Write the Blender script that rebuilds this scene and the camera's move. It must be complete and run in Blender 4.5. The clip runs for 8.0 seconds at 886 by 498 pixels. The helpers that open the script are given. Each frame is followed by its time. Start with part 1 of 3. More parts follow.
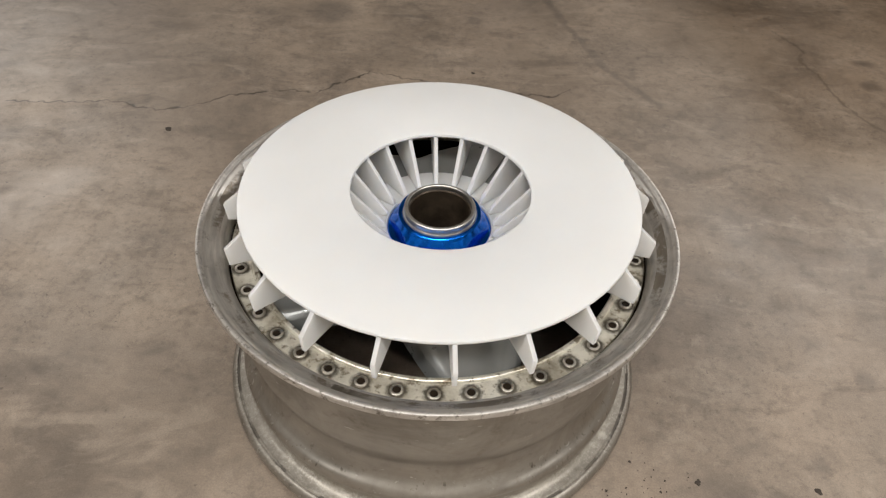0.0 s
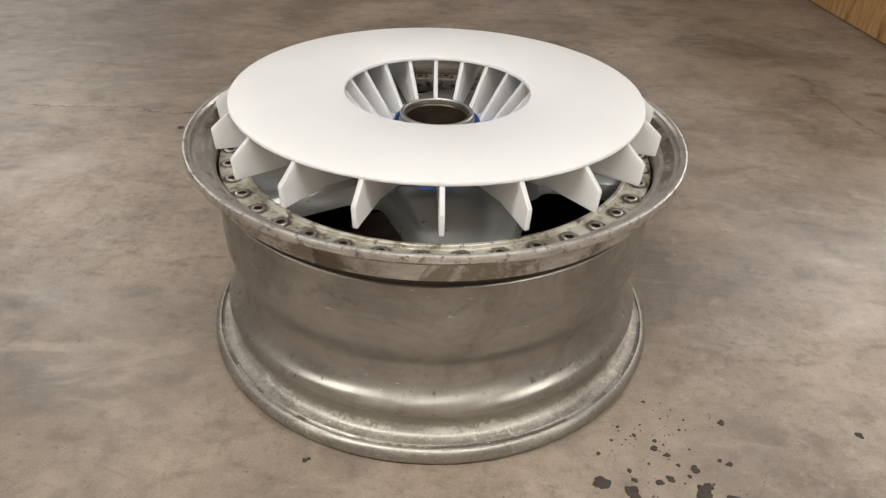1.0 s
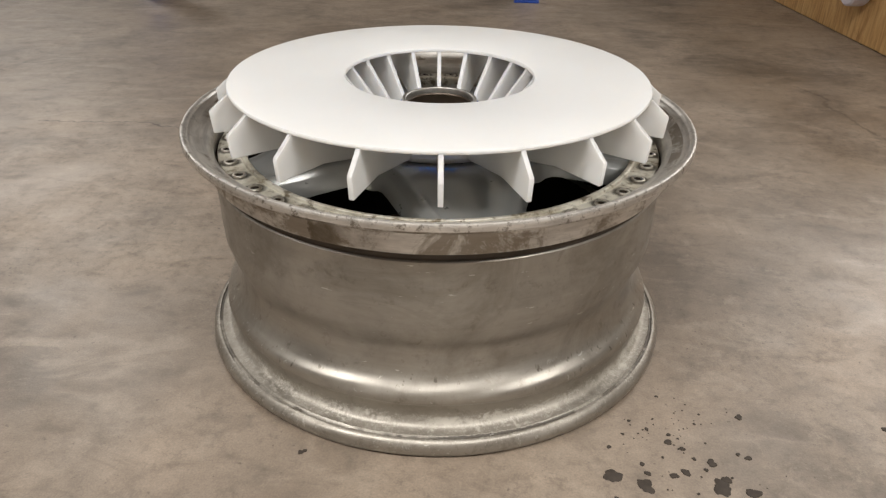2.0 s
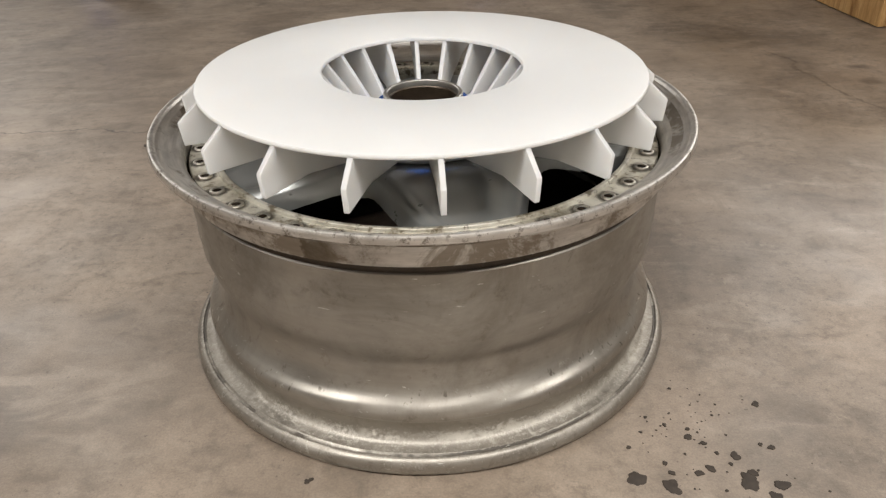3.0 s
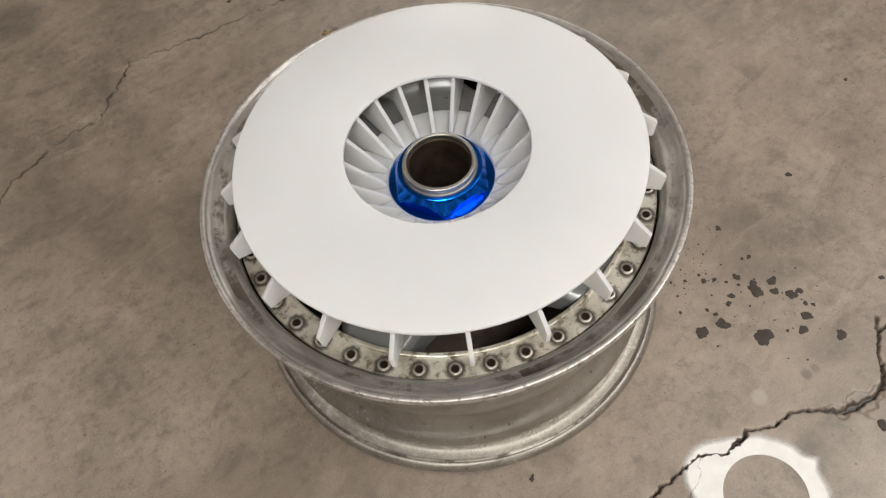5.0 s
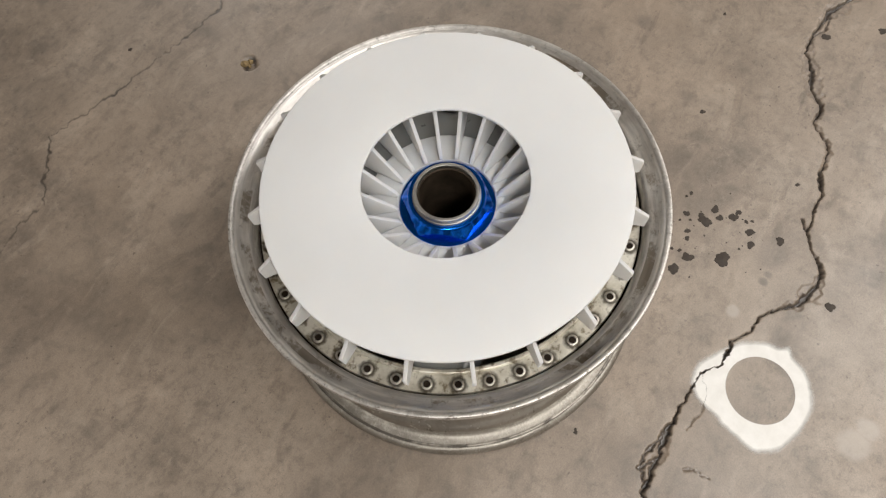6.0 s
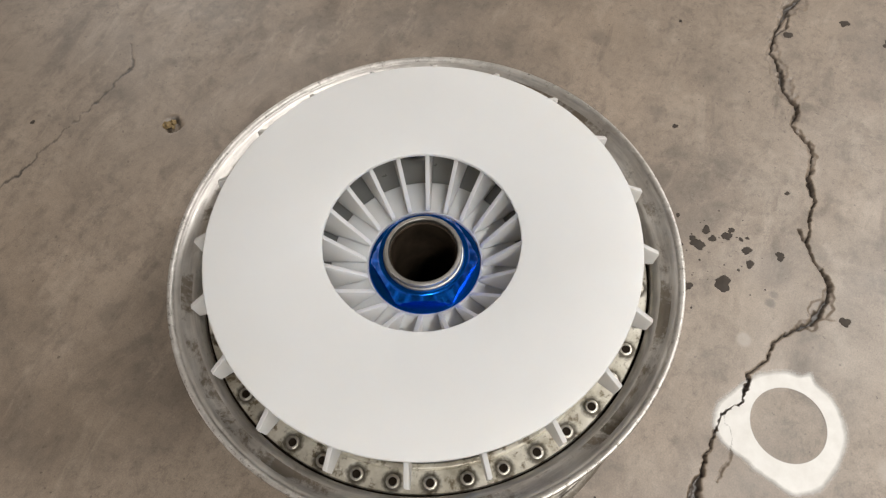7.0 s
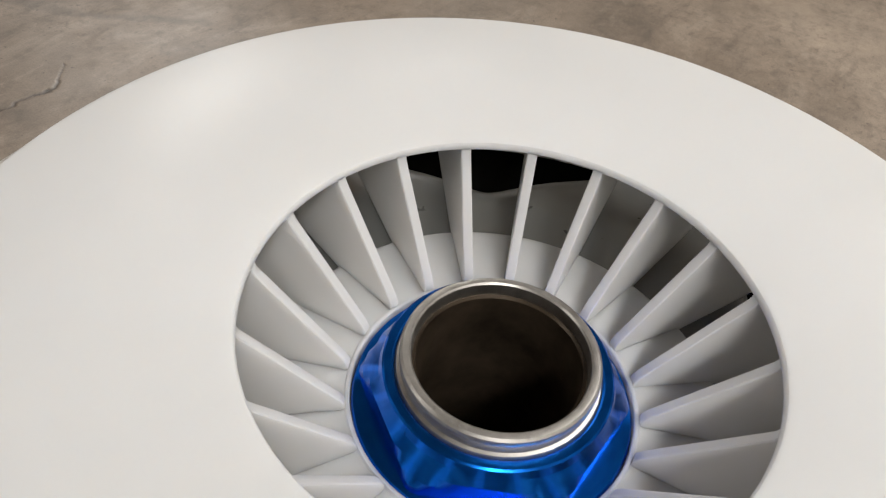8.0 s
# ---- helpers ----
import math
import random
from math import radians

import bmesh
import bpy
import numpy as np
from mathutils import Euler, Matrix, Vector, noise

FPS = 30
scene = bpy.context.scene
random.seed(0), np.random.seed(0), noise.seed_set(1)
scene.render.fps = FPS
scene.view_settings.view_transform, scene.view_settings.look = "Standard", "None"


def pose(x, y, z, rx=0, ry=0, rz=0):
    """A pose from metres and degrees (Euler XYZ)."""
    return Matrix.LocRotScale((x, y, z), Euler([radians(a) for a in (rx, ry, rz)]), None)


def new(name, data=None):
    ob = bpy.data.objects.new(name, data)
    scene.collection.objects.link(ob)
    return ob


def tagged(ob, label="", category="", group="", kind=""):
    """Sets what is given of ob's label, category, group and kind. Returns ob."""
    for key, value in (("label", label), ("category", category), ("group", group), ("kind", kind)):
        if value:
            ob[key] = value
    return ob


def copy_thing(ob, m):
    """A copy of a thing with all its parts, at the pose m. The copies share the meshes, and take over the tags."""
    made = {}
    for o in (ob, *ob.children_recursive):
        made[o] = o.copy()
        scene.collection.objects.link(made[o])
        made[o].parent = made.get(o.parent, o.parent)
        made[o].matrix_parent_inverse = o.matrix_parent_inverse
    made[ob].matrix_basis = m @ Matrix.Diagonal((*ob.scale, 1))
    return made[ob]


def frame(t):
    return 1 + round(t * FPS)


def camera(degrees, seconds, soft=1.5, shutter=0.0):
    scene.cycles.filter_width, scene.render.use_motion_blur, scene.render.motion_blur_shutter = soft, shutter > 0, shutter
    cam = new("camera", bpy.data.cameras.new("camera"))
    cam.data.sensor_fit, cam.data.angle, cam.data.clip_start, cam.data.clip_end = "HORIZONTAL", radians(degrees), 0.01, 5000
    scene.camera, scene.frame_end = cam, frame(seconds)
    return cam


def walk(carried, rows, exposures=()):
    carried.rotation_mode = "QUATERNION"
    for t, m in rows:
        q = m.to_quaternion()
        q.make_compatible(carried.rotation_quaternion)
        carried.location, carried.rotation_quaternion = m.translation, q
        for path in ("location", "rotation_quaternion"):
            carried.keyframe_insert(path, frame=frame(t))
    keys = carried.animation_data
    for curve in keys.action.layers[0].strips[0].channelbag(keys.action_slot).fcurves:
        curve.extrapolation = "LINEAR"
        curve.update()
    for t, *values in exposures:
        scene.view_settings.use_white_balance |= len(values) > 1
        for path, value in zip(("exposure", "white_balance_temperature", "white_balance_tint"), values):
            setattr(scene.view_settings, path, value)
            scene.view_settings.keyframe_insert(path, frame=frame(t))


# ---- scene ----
# camera: seconds, place in metres, Euler angles in degrees
cam = camera(61.84, 8.0, soft=1.3)
ROWS = [
    (0.0, 0.0034, -0.5736, 0.7222, 46.41, -2.05, 1.78),
    (0.5, 0.0043, -0.6198, 0.6390, 52.20, -2.32, 2.30),
    (1.0, 0.0435, -0.6851, 0.5188, 57.13, -1.67, 3.83),
    (1.5, 0.0527, -0.6957, 0.4777, 60.08, -1.06, 4.84),
    (1.7, 0.0575, -0.6952, 0.4647, 60.49, -1.00, 4.89),
    (2.8, 0.0468, -0.6681, 0.4623, 59.40, 0.50, 1.81),
    (3.0, 0.0244, -0.6512, 0.4642, 58.72, 1.09, 0.16),
    (3.5, -0.0562, -0.5912, 0.4682, 54.78, 4.08, -6.46),
    (4.0, -0.1229, -0.5036, 0.5628, 45.46, 6.49, -18.44),
    (4.5, -0.1869, -0.4644, 0.7148, 37.46, 6.69, -29.41),
    (4.7, -0.2154, -0.4393, 0.7560, 35.15, 6.34, -32.88),
    (5.8, -0.2813, -0.2668, 0.9142, 25.18, 2.93, -53.06),
    (6.0, -0.3060, -0.2483, 0.9356, 24.83, 3.14, -56.01),
    (6.5, -0.3013, -0.2125, 0.9333, 25.08, 2.99, -61.42),
    (7.0, -0.2608, -0.1727, 0.8487, 26.90, 2.08, -64.00),
    (7.2, -0.2447, -0.1482, 0.7947, 30.23, 1.15, -63.51),
    (7.5, -0.2097, -0.1040, 0.6591, 35.09, -0.56, -61.28),
    (7.8, -0.1793, -0.0693, 0.5097, 43.26, -3.64, -58.58),
    (8.0, -0.1560, -0.0557, 0.4466, 45.14, -4.68, -57.02),
]
walk(cam, [(t, pose(x, y, z, rx, ry, rz)) for t, x, y, z, rx, ry, rz in ROWS], ((0.0, 0.17), (0.5, 0.21), (1.2, 0.26), (3.0, 0.27), (3.6, 0.20), (4.5, 0.07), (6.5, 0.05), (7.5, 0.01), (8.0, 0.07)))


# ---- world and lamps ----
world = bpy.data.worlds.new("garage_world")
world.use_nodes = True
world.node_tree.nodes["Background"].inputs[0].default_value = (0.30, 0.28, 0.26, 1)
world.node_tree.nodes["Background"].inputs[1].default_value = 0.05
scene.world = world


def area_lamp(name, place, turn, size, size_y, watts, colour):
    data = bpy.data.lights.new(name, "AREA")
    data.shape, data.size, data.size_y, data.energy, data.color = "RECTANGLE", size, size_y, watts, colour
    ob = new(name, data)
    ob.matrix_world = pose(*place, 0, 0, turn)
    return ob


# fluorescent battens under the ceiling: place, turn, length, width, watts
LAMPS = [((-1.55, -1.25, 2.36), 0, 1.5, 0.3, 42.0), ((0.05, -1.25, 2.36), 0, 1.5, 0.3, 33.0), ((2.05, -1.25, 2.36), 0, 1.5, 0.3, 46.0),
         ((3.0, 1.83, 2.36), 30, 1.6, 0.14, 14.0), ((2.55, 3.5, 2.36), 60, 1.5, 0.3, 64.0), ((-2.7, 3.2, 2.36), 120, 1.5, 0.3, 42.0)]
for place, turn, length, width, watts in LAMPS:
    area_lamp("tube_light", place, turn, length, width, watts, (1.0, 0.97, 0.935))


# ---- materials ----
class Nodes:
    """Short calls for building one node material."""

    def __init__(self, name):
        self.material = bpy.data.materials.new(name)
        self.material.use_nodes = True
        self.tree = self.material.node_tree
        self.bsdf = self.tree.nodes["Principled BSDF"]
        self.coord = self.tree.nodes.new("ShaderNodeTexCoord").outputs["Object"]

    def link(self, a, b):
        if isinstance(a, (int, float)):
            b.default_value = a
        elif isinstance(a, tuple):
            b.default_value = (*a, 1) if len(a) == 3 and b.type == "RGBA" else a
        else:
            self.tree.links.new(a, b)

    def set(self, **values):
        for key, value in values.items():
            self.link(value, self.bsdf.inputs[key.replace("_", " ")])

    def math(self, op, a, b=0.0, c=0.0, clamp=False):
        n = self.tree.nodes.new("ShaderNodeMath")
        n.operation, n.use_clamp = op, clamp
        for v, s in zip((a, b, c), n.inputs):
            self.link(v, s)
        return n.outputs[0]

    def noise(self, scale, detail=4.0, rough=0.55, distort=0.0, vector=None):
        n = self.tree.nodes.new("ShaderNodeTexNoise")
        n.inputs["Scale"].default_value, n.inputs["Detail"].default_value = scale, detail
        n.inputs["Roughness"].default_value, n.inputs["Distortion"].default_value = rough, distort
        self.tree.links.new(vector or self.coord, n.inputs["Vector"])
        return n.outputs[0]

    def ramp(self, fac, *stops):
        n = self.tree.nodes.new("ShaderNodeValToRGB")
        while len(n.color_ramp.elements) < len(stops):
            n.color_ramp.elements.new(0.5)
        for e, (p, c) in zip(n.color_ramp.elements, stops):
            e.position = p
            e.color = (*c, 1) if isinstance(c, tuple) else (c, c, c, 1)
        self.link(fac, n.inputs[0])
        return n.outputs[0]

    def mix(self, fac, a, b, kind="MIX"):
        n = self.tree.nodes.new("ShaderNodeMix")
        n.data_type, n.blend_type = "RGBA", kind
        self.link(fac, n.inputs[0])
        self.link(a, n.inputs[6])
        self.link(b, n.inputs[7])
        return n.outputs[2]

    def mapped(self, scale, vector=None):
        n = self.tree.nodes.new("ShaderNodeMapping")
        n.inputs["Scale"].default_value = scale
        self.tree.links.new(vector or self.coord, n.inputs[0])
        return n.outputs[0]

    def polar(self, around=1.0):
        """Coordinates round the z axis: angle times around, radius, height."""
        s = self.tree.nodes.new("ShaderNodeSeparateXYZ")
        self.tree.links.new(self.coord, s.inputs[0])
        angle = self.math("ARCTAN2", s.outputs[1], s.outputs[0])
        radius = self.math("SQRT", self.math("ADD", self.math("MULTIPLY", s.outputs[0], s.outputs[0]), self.math("MULTIPLY", s.outputs[1], s.outputs[1])))
        c = self.tree.nodes.new("ShaderNodeCombineXYZ")
        self.link(self.math("MULTIPLY", angle, around), c.inputs[0])
        self.link(radius, c.inputs[1])
        self.link(s.outputs[2], c.inputs[2])
        return c.outputs[0], angle, radius, s.outputs[2]

    def attribute(self, name):
        n = self.tree.nodes.new("ShaderNodeAttribute")
        n.attribute_name = name
        s = self.tree.nodes.new("ShaderNodeSeparateColor")
        self.tree.links.new(n.outputs["Color"], s.inputs[0])
        return s.outputs

    def bump(self, height, strength=0.3, distance=0.001):
        n = self.tree.nodes.new("ShaderNodeBump")
        n.inputs["Strength"].default_value, n.inputs["Distance"].default_value = strength, distance
        self.link(height, n.inputs["Height"])
        self.link(n.outputs[0], self.bsdf.inputs["Normal"])


def concrete_floor():
    m = Nodes("worn_concrete")
    big = m.noise(1.7, 5, 0.6, 0.8)
    mid = m.noise(6.5, 5, 0.55, 0.25)
    swirl = m.noise(24, 5, 0.62, 0.35)
    fine = m.noise(85, 4, 0.7)
    grit = m.noise(520, 2, 0.6)
    colour = m.ramp(big, (0.34, (0.262, 0.222, 0.181)), (0.5, (0.300, 0.258, 0.213)), (0.66, (0.342, 0.300, 0.252)))
    colour = m.mix(0.55, colour, m.ramp(mid, (0.30, 0.66), (0.48, 0.97), (0.62, 1.10), (0.78, 1.2)), "MULTIPLY")
    # trowelled clouds and cement bloom
    cloud = m.noise(3.4, 7, 0.62, 0.9)
    colour = m.mix(0.75, colour, m.ramp(cloud, (0.34, 0.56), (0.43, 0.84), (0.50, 1.0), (0.57, 1.09), (0.66, 1.25)), "MULTIPLY")
    trowel = m.noise(9, 5, 0.60, 0.9, m.mapped((1.0, 2.3, 1.0)))
    colour = m.mix(m.ramp(trowel, (0.55, 0.0), (0.66, 0.45)), colour, (0.43, 0.385, 0.33))
    colour = m.mix(m.ramp(trowel, (0.33, 0.50), (0.44, 0.0)), colour, (0.15, 0.125, 0.10))
    patch = m.noise(11, 6, 0.72, 1.2)
    colour = m.mix(m.ramp(patch, (0.57, 0.0), (0.68, 0.28)), colour, (0.41, 0.37, 0.32))
    colour = m.mix(m.ramp(patch, (0.33, 0.30), (0.43, 0.0)), colour, (0.16, 0.133, 0.107))
    colour = m.mix(0.6, colour, m.ramp(swirl, (0.32, 0.62), (0.46, 0.98), (0.58, 1.04), (0.72, 1.22)), "MULTIPLY")
    # rough worn places where the fine pitting shows
    worn = m.ramp(m.noise(4.2, 4, 0.6, 0.5), (0.40, 0.35), (0.58, 1.0))
    colour = m.mix(m.math("MULTIPLY", worn, 0.75), colour, m.ramp(fine, (0.3, 0.55), (0.48, 1.0), (0.58, 1.04), (0.75, 1.35)), "MULTIPLY")
    colour = m.mix(m.math("MULTIPLY", m.ramp(m.noise(130, 3, 0.6), (0.665, 0.0), (0.70, 0.8)), m.ramp(m.noise(5, 3, 0.6), (0.38, 0.1), (0.55, 1.0))), colour, (0.085, 0.068, 0.052))
    colour = m.mix(0.4, colour, m.ramp(grit, (0.3, 0.6), (0.7, 1.3)), "MULTIPLY")
    speck = m.noise(38, 9, 0.82, 0.3)
    colour = m.mix(m.math("MULTIPLY", worn, m.ramp(speck, (0.385, 0.45), (0.455, 0.0))), colour, (0.13, 0.106, 0.083))
    colour = m.mix(m.math("MULTIPLY", worn, m.ramp(speck, (0.56, 0.0), (0.64, 0.45))), colour, (0.44, 0.40, 0.345))
    marks = m.attribute("marks")
    ragged = m.math("ADD", 0.55, m.math("MULTIPLY", m.noise(120, 4, 0.7), 0.9))
    colour = m.mix(m.math("MULTIPLY", marks[1], m.math("MULTIPLY", ragged, 0.75), clamp=True), colour, (0.46, 0.44, 0.41))
    colour = m.mix(m.math("MULTIPLY", marks[2], ragged, clamp=True), colour, (0.085, 0.075, 0.068))
    colour = m.mix(m.math("MULTIPLY", marks[0], ragged, clamp=True), colour, (0.035, 0.026, 0.018))
    rough = m.math("ADD", 0.29, m.math("ADD", m.math("MULTIPLY", mid, 0.22), m.math("MULTIPLY", worn, 0.10)))
    rough = m.math("ADD", rough, m.math("MULTIPLY", m.ramp(swirl, (0.40, 1.0), (0.60, 0.0)), 0.03))
    rough = m.math("ADD", rough, m.math("MULTIPLY", m.ramp(trowel, (0.36, 1.0), (0.56, 0.0)), 0.04))
    colour = m.mix(1.0, colour, (0.770, 0.704, 0.640), "MULTIPLY")
    m.set(Base_Color=colour, Roughness=rough)
    m.bsdf.inputs["Specular IOR Level"].default_value = 1.0
    m.bump(m.math("ADD", m.math("MULTIPLY", fine, 0.7), m.math("MULTIPLY", grit, 0.35)), 0.22, 0.0012)
    return m.material


def worn_alloy(name, tone, rough, dirt, streak=1.0, shine=1.0, oxide=None, edge=None, turned=0.0):
    """Bare aluminium with turning streaks, stains and scuffs round the axis."""
    m = Nodes(name)
    around, angle, radius, height = m.polar(0.03)
    streaks = m.noise(260, 3, 0.6, 0.0, around)
    stain = m.noise(14, 6, 0.65, 0.6)
    scuff = m.noise(60, 5, 0.75, 0.3)
    spots = m.noise(190, 3, 0.6)
    light = tuple(min(1, c * 1.12) for c in tone)
    dark = tuple(c * 0.74 for c in tone)
    colour = m.ramp(stain, (0.28, dark), (0.5, tone), (0.72, light))
    colour = m.mix(0.28 * streak, colour, m.ramp(streaks, (0.3, 0.55), (0.7, 1.35)), "MULTIPLY")
    colour = m.mix(m.math("MULTIPLY", m.ramp(scuff, (0.58, 0.0), (0.72, 1.0)), dirt), colour, (0.12, 0.095, 0.068))
    colour = m.mix(m.math("MULTIPLY", m.ramp(spots, (0.70, 0.0), (0.78, 0.7)), dirt), colour, (0.05, 0.04, 0.03))
    r = m.math("ADD", rough - 0.10, m.math("MULTIPLY", scuff, 0.24))
    r = m.math("ADD", r, m.math("MULTIPLY", m.math("SUBTRACT", streaks, 0.5), 0.12))
    handled = m.noise(19, 5, 0.7, 0.8)
    r = m.math("ADD", r, m.math("MULTIPLY", m.math("SUBTRACT", handled, 0.42), 0.30))
    if oxide:
        # chalky oxide and pits on the bead seat
        mid, reach = (oxide[0] + oxide[1]) / 2, (oxide[1] - oxide[0]) / 2
        band = m.math("SUBTRACT", 1.0, m.math("DIVIDE", m.math("ABSOLUTE", m.math("SUBTRACT", height, mid)), reach), clamp=True)
        lumps = m.noise(320, 5, 0.8)
        chalk = m.ramp(m.math("ADD", m.math("MULTIPLY", band, 0.16), lumps), (0.58, 0.0), (0.72, 1.0))
        chalk = m.math("MULTIPLY", chalk, m.ramp(m.noise(28, 3, 0.7), (0.36, 0.1), (0.56, 1.0)))
        crust = m.ramp(m.math("ADD", m.math("MULTIPLY", band, 0.20), m.noise(95, 7, 0.8, 0.6)), (0.62, 0.0), (0.70, 0.9))
        chalk = m.math("MAXIMUM", chalk, m.math("MULTIPLY", crust, m.ramp(m.noise(13, 3, 0.6), (0.42, 0.0), (0.56, 1.0))))
        chalk = m.math("MULTIPLY", chalk, m.math("GREATER_THAN", band, 0.05))
        colour = m.mix(m.math("MULTIPLY", chalk, 0.95), colour, (0.62, 0.59, 0.52))
        r = m.math("ADD", r, m.math("MULTIPLY", chalk, 0.25))
        dull = m.ramp(m.math("DIVIDE", height, 0.1), (0.42, 1.0), (0.50, 0.0))
        r = m.math("ADD", r, m.math("MULTIPLY", dull, 0.08))
        colour = m.mix(m.math("MULTIPLY", dull, 0.25), colour, (0.25, 0.225, 0.185))
        foot = m.ramp(m.math("DIVIDE", height, 0.1), (0.15, 1.0), (0.19, 0.0))
        grub = m.ramp(m.noise(70, 6, 0.8, 0.5), (0.50, 0.0), (0.62, 0.4))
        colour = m.mix(m.math("MULTIPLY", foot, grub), colour, (0.13, 0.11, 0.085))
        worn = m.ramp(m.noise(140, 4, 0.75), (0.60, 0.0), (0.66, 0.4))
        colour = m.mix(m.math("MULTIPLY", foot, worn), colour, (0.70, 0.68, 0.63))
        seam = m.math("SUBTRACT", 1.0, m.math("DIVIDE", m.math("ABSOLUTE", m.math("SUBTRACT", m.math("ADD", radius, m.math("MULTIPLY", m.math("SUBTRACT", lumps, 0.5), 0.0030)), 0.2322)), 0.0022), clamp=True)
        seam = m.math("MULTIPLY", seam, m.math("LESS_THAN", height, 0.025))
        seam = m.math("MULTIPLY", m.math("GREATER_THAN", seam, 0.25), m.ramp(m.noise(11, 4, 0.75), (0.44, 0.0), (0.50, 1.0)))
        colour = m.mix(m.math("MULTIPLY", seam, 0.85), colour, (0.045, 0.036, 0.026))
        shine = m.math("SUBTRACT", shine, m.math("MULTIPLY", seam, 0.8))
        wide = m.mapped((1.0, 1.0, 7.0))
        scratch = m.ramp(m.noise(48, 3, 0.6, 0.3, wide), (0.715, 0.0), (0.735, 0.8))
        colour = m.mix(scratch, colour, (0.78, 0.76, 0.72))
        shine = m.math("SUBTRACT", shine, m.math("MULTIPLY", chalk, 0.7))
        # tyre-lever marks on the shoulder and dark smears in the well
        shoulder = m.ramp(m.math("DIVIDE", height, 0.1), (0.44, 0.0), (0.48, 1.0), (0.60, 1.0), (0.66, 0.0))
        flecks = m.ramp(m.noise(105, 4, 0.75, 0.5), (0.63, 0.0), (0.68, 0.8))
        colour = m.mix(m.math("MULTIPLY", shoulder, flecks), colour, (0.72, 0.70, 0.65))
        chatter = m.ramp(m.noise(150, 3, 0.6, 0.0, m.mapped((1.0, 1.0, 0.25))), (0.30, 0.7), (0.37, 0.0))
        colour = m.mix(m.math("MULTIPLY", shoulder, chatter), colour, (0.10, 0.085, 0.065))
        r = m.math("ADD", r, m.math("MULTIPLY", m.ramp(m.math("DIVIDE", height, 0.2), (0.46, 0.0), (0.60, 1.0)), 0.11))
        smear = m.ramp(m.noise(9, 6, 0.72, 0.9), (0.50, 0.0), (0.66, 0.38))
        colour = m.mix(smear, colour, (0.17, 0.148, 0.118))
    if edge:
        # bright chipped edge with dark nicks
        rim = m.math("GREATER_THAN", height, edge[0])
        chips = m.noise(75, 5, 0.8, 0.4)
        colour = m.mix(m.math("MULTIPLY", rim, m.ramp(chips, (0.50, 0.0), (0.58, 0.8))), colour, (0.72, 0.70, 0.66))
        colour = m.mix(m.math("MULTIPLY", rim, m.ramp(chips, (0.30, 0.85), (0.40, 0.0))), colour, (0.16, 0.14, 0.115))
        side = m.math("MULTIPLY", m.math("GREATER_THAN", radius, 0.2395), m.ramp(m.noise(120, 5, 0.8), (0.54, 0.0), (0.62, 0.8)))
        colour = m.mix(side, colour, (0.18, 0.155, 0.125))
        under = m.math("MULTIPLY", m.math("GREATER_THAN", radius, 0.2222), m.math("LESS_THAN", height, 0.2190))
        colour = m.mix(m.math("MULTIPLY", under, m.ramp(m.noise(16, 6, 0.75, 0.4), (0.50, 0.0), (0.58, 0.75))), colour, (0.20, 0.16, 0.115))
        # old weight-tape stain on the outside of the lip
        run = m.math("DIVIDE", m.math("ADD", angle, m.math("ADD", 1.945, m.math("MULTIPLY", m.math("SUBTRACT", m.noise(120, 4, 0.7), 0.5), 0.05))), 0.32)
        tape = m.math("MULTIPLY", m.ramp(run, (0.0, 0.0), (0.03, 0.9), (0.25, 0.85), (0.45, 0.35), (1.0, 0.0)), m.ramp(m.noise(38, 4, 0.7, 0.4), (0.40, 0.25), (0.52, 1.0)))
        colour = m.mix(m.math("MULTIPLY", under, tape), colour, (0.13, 0.105, 0.075))
        r = m.math("ADD", r, m.math("MULTIPLY", rim, 0.06))
    m.set(Base_Color=colour, Roughness=r, Metallic=shine)
    if turned:
        # grooves left by the lathe stretch the highlights across them
        groove = m.tree.nodes.new("ShaderNodeTangent")
        groove.direction_type, groove.axis = "RADIAL", "Z"
        m.set(Anisotropic=turned, Anisotropic_Rotation=0.25, Tangent=groove.outputs[0])
    m.bump(m.math("ADD", streaks, m.math("MULTIPLY", scuff, 0.8)), 0.06, 0.0005)
    return m.material


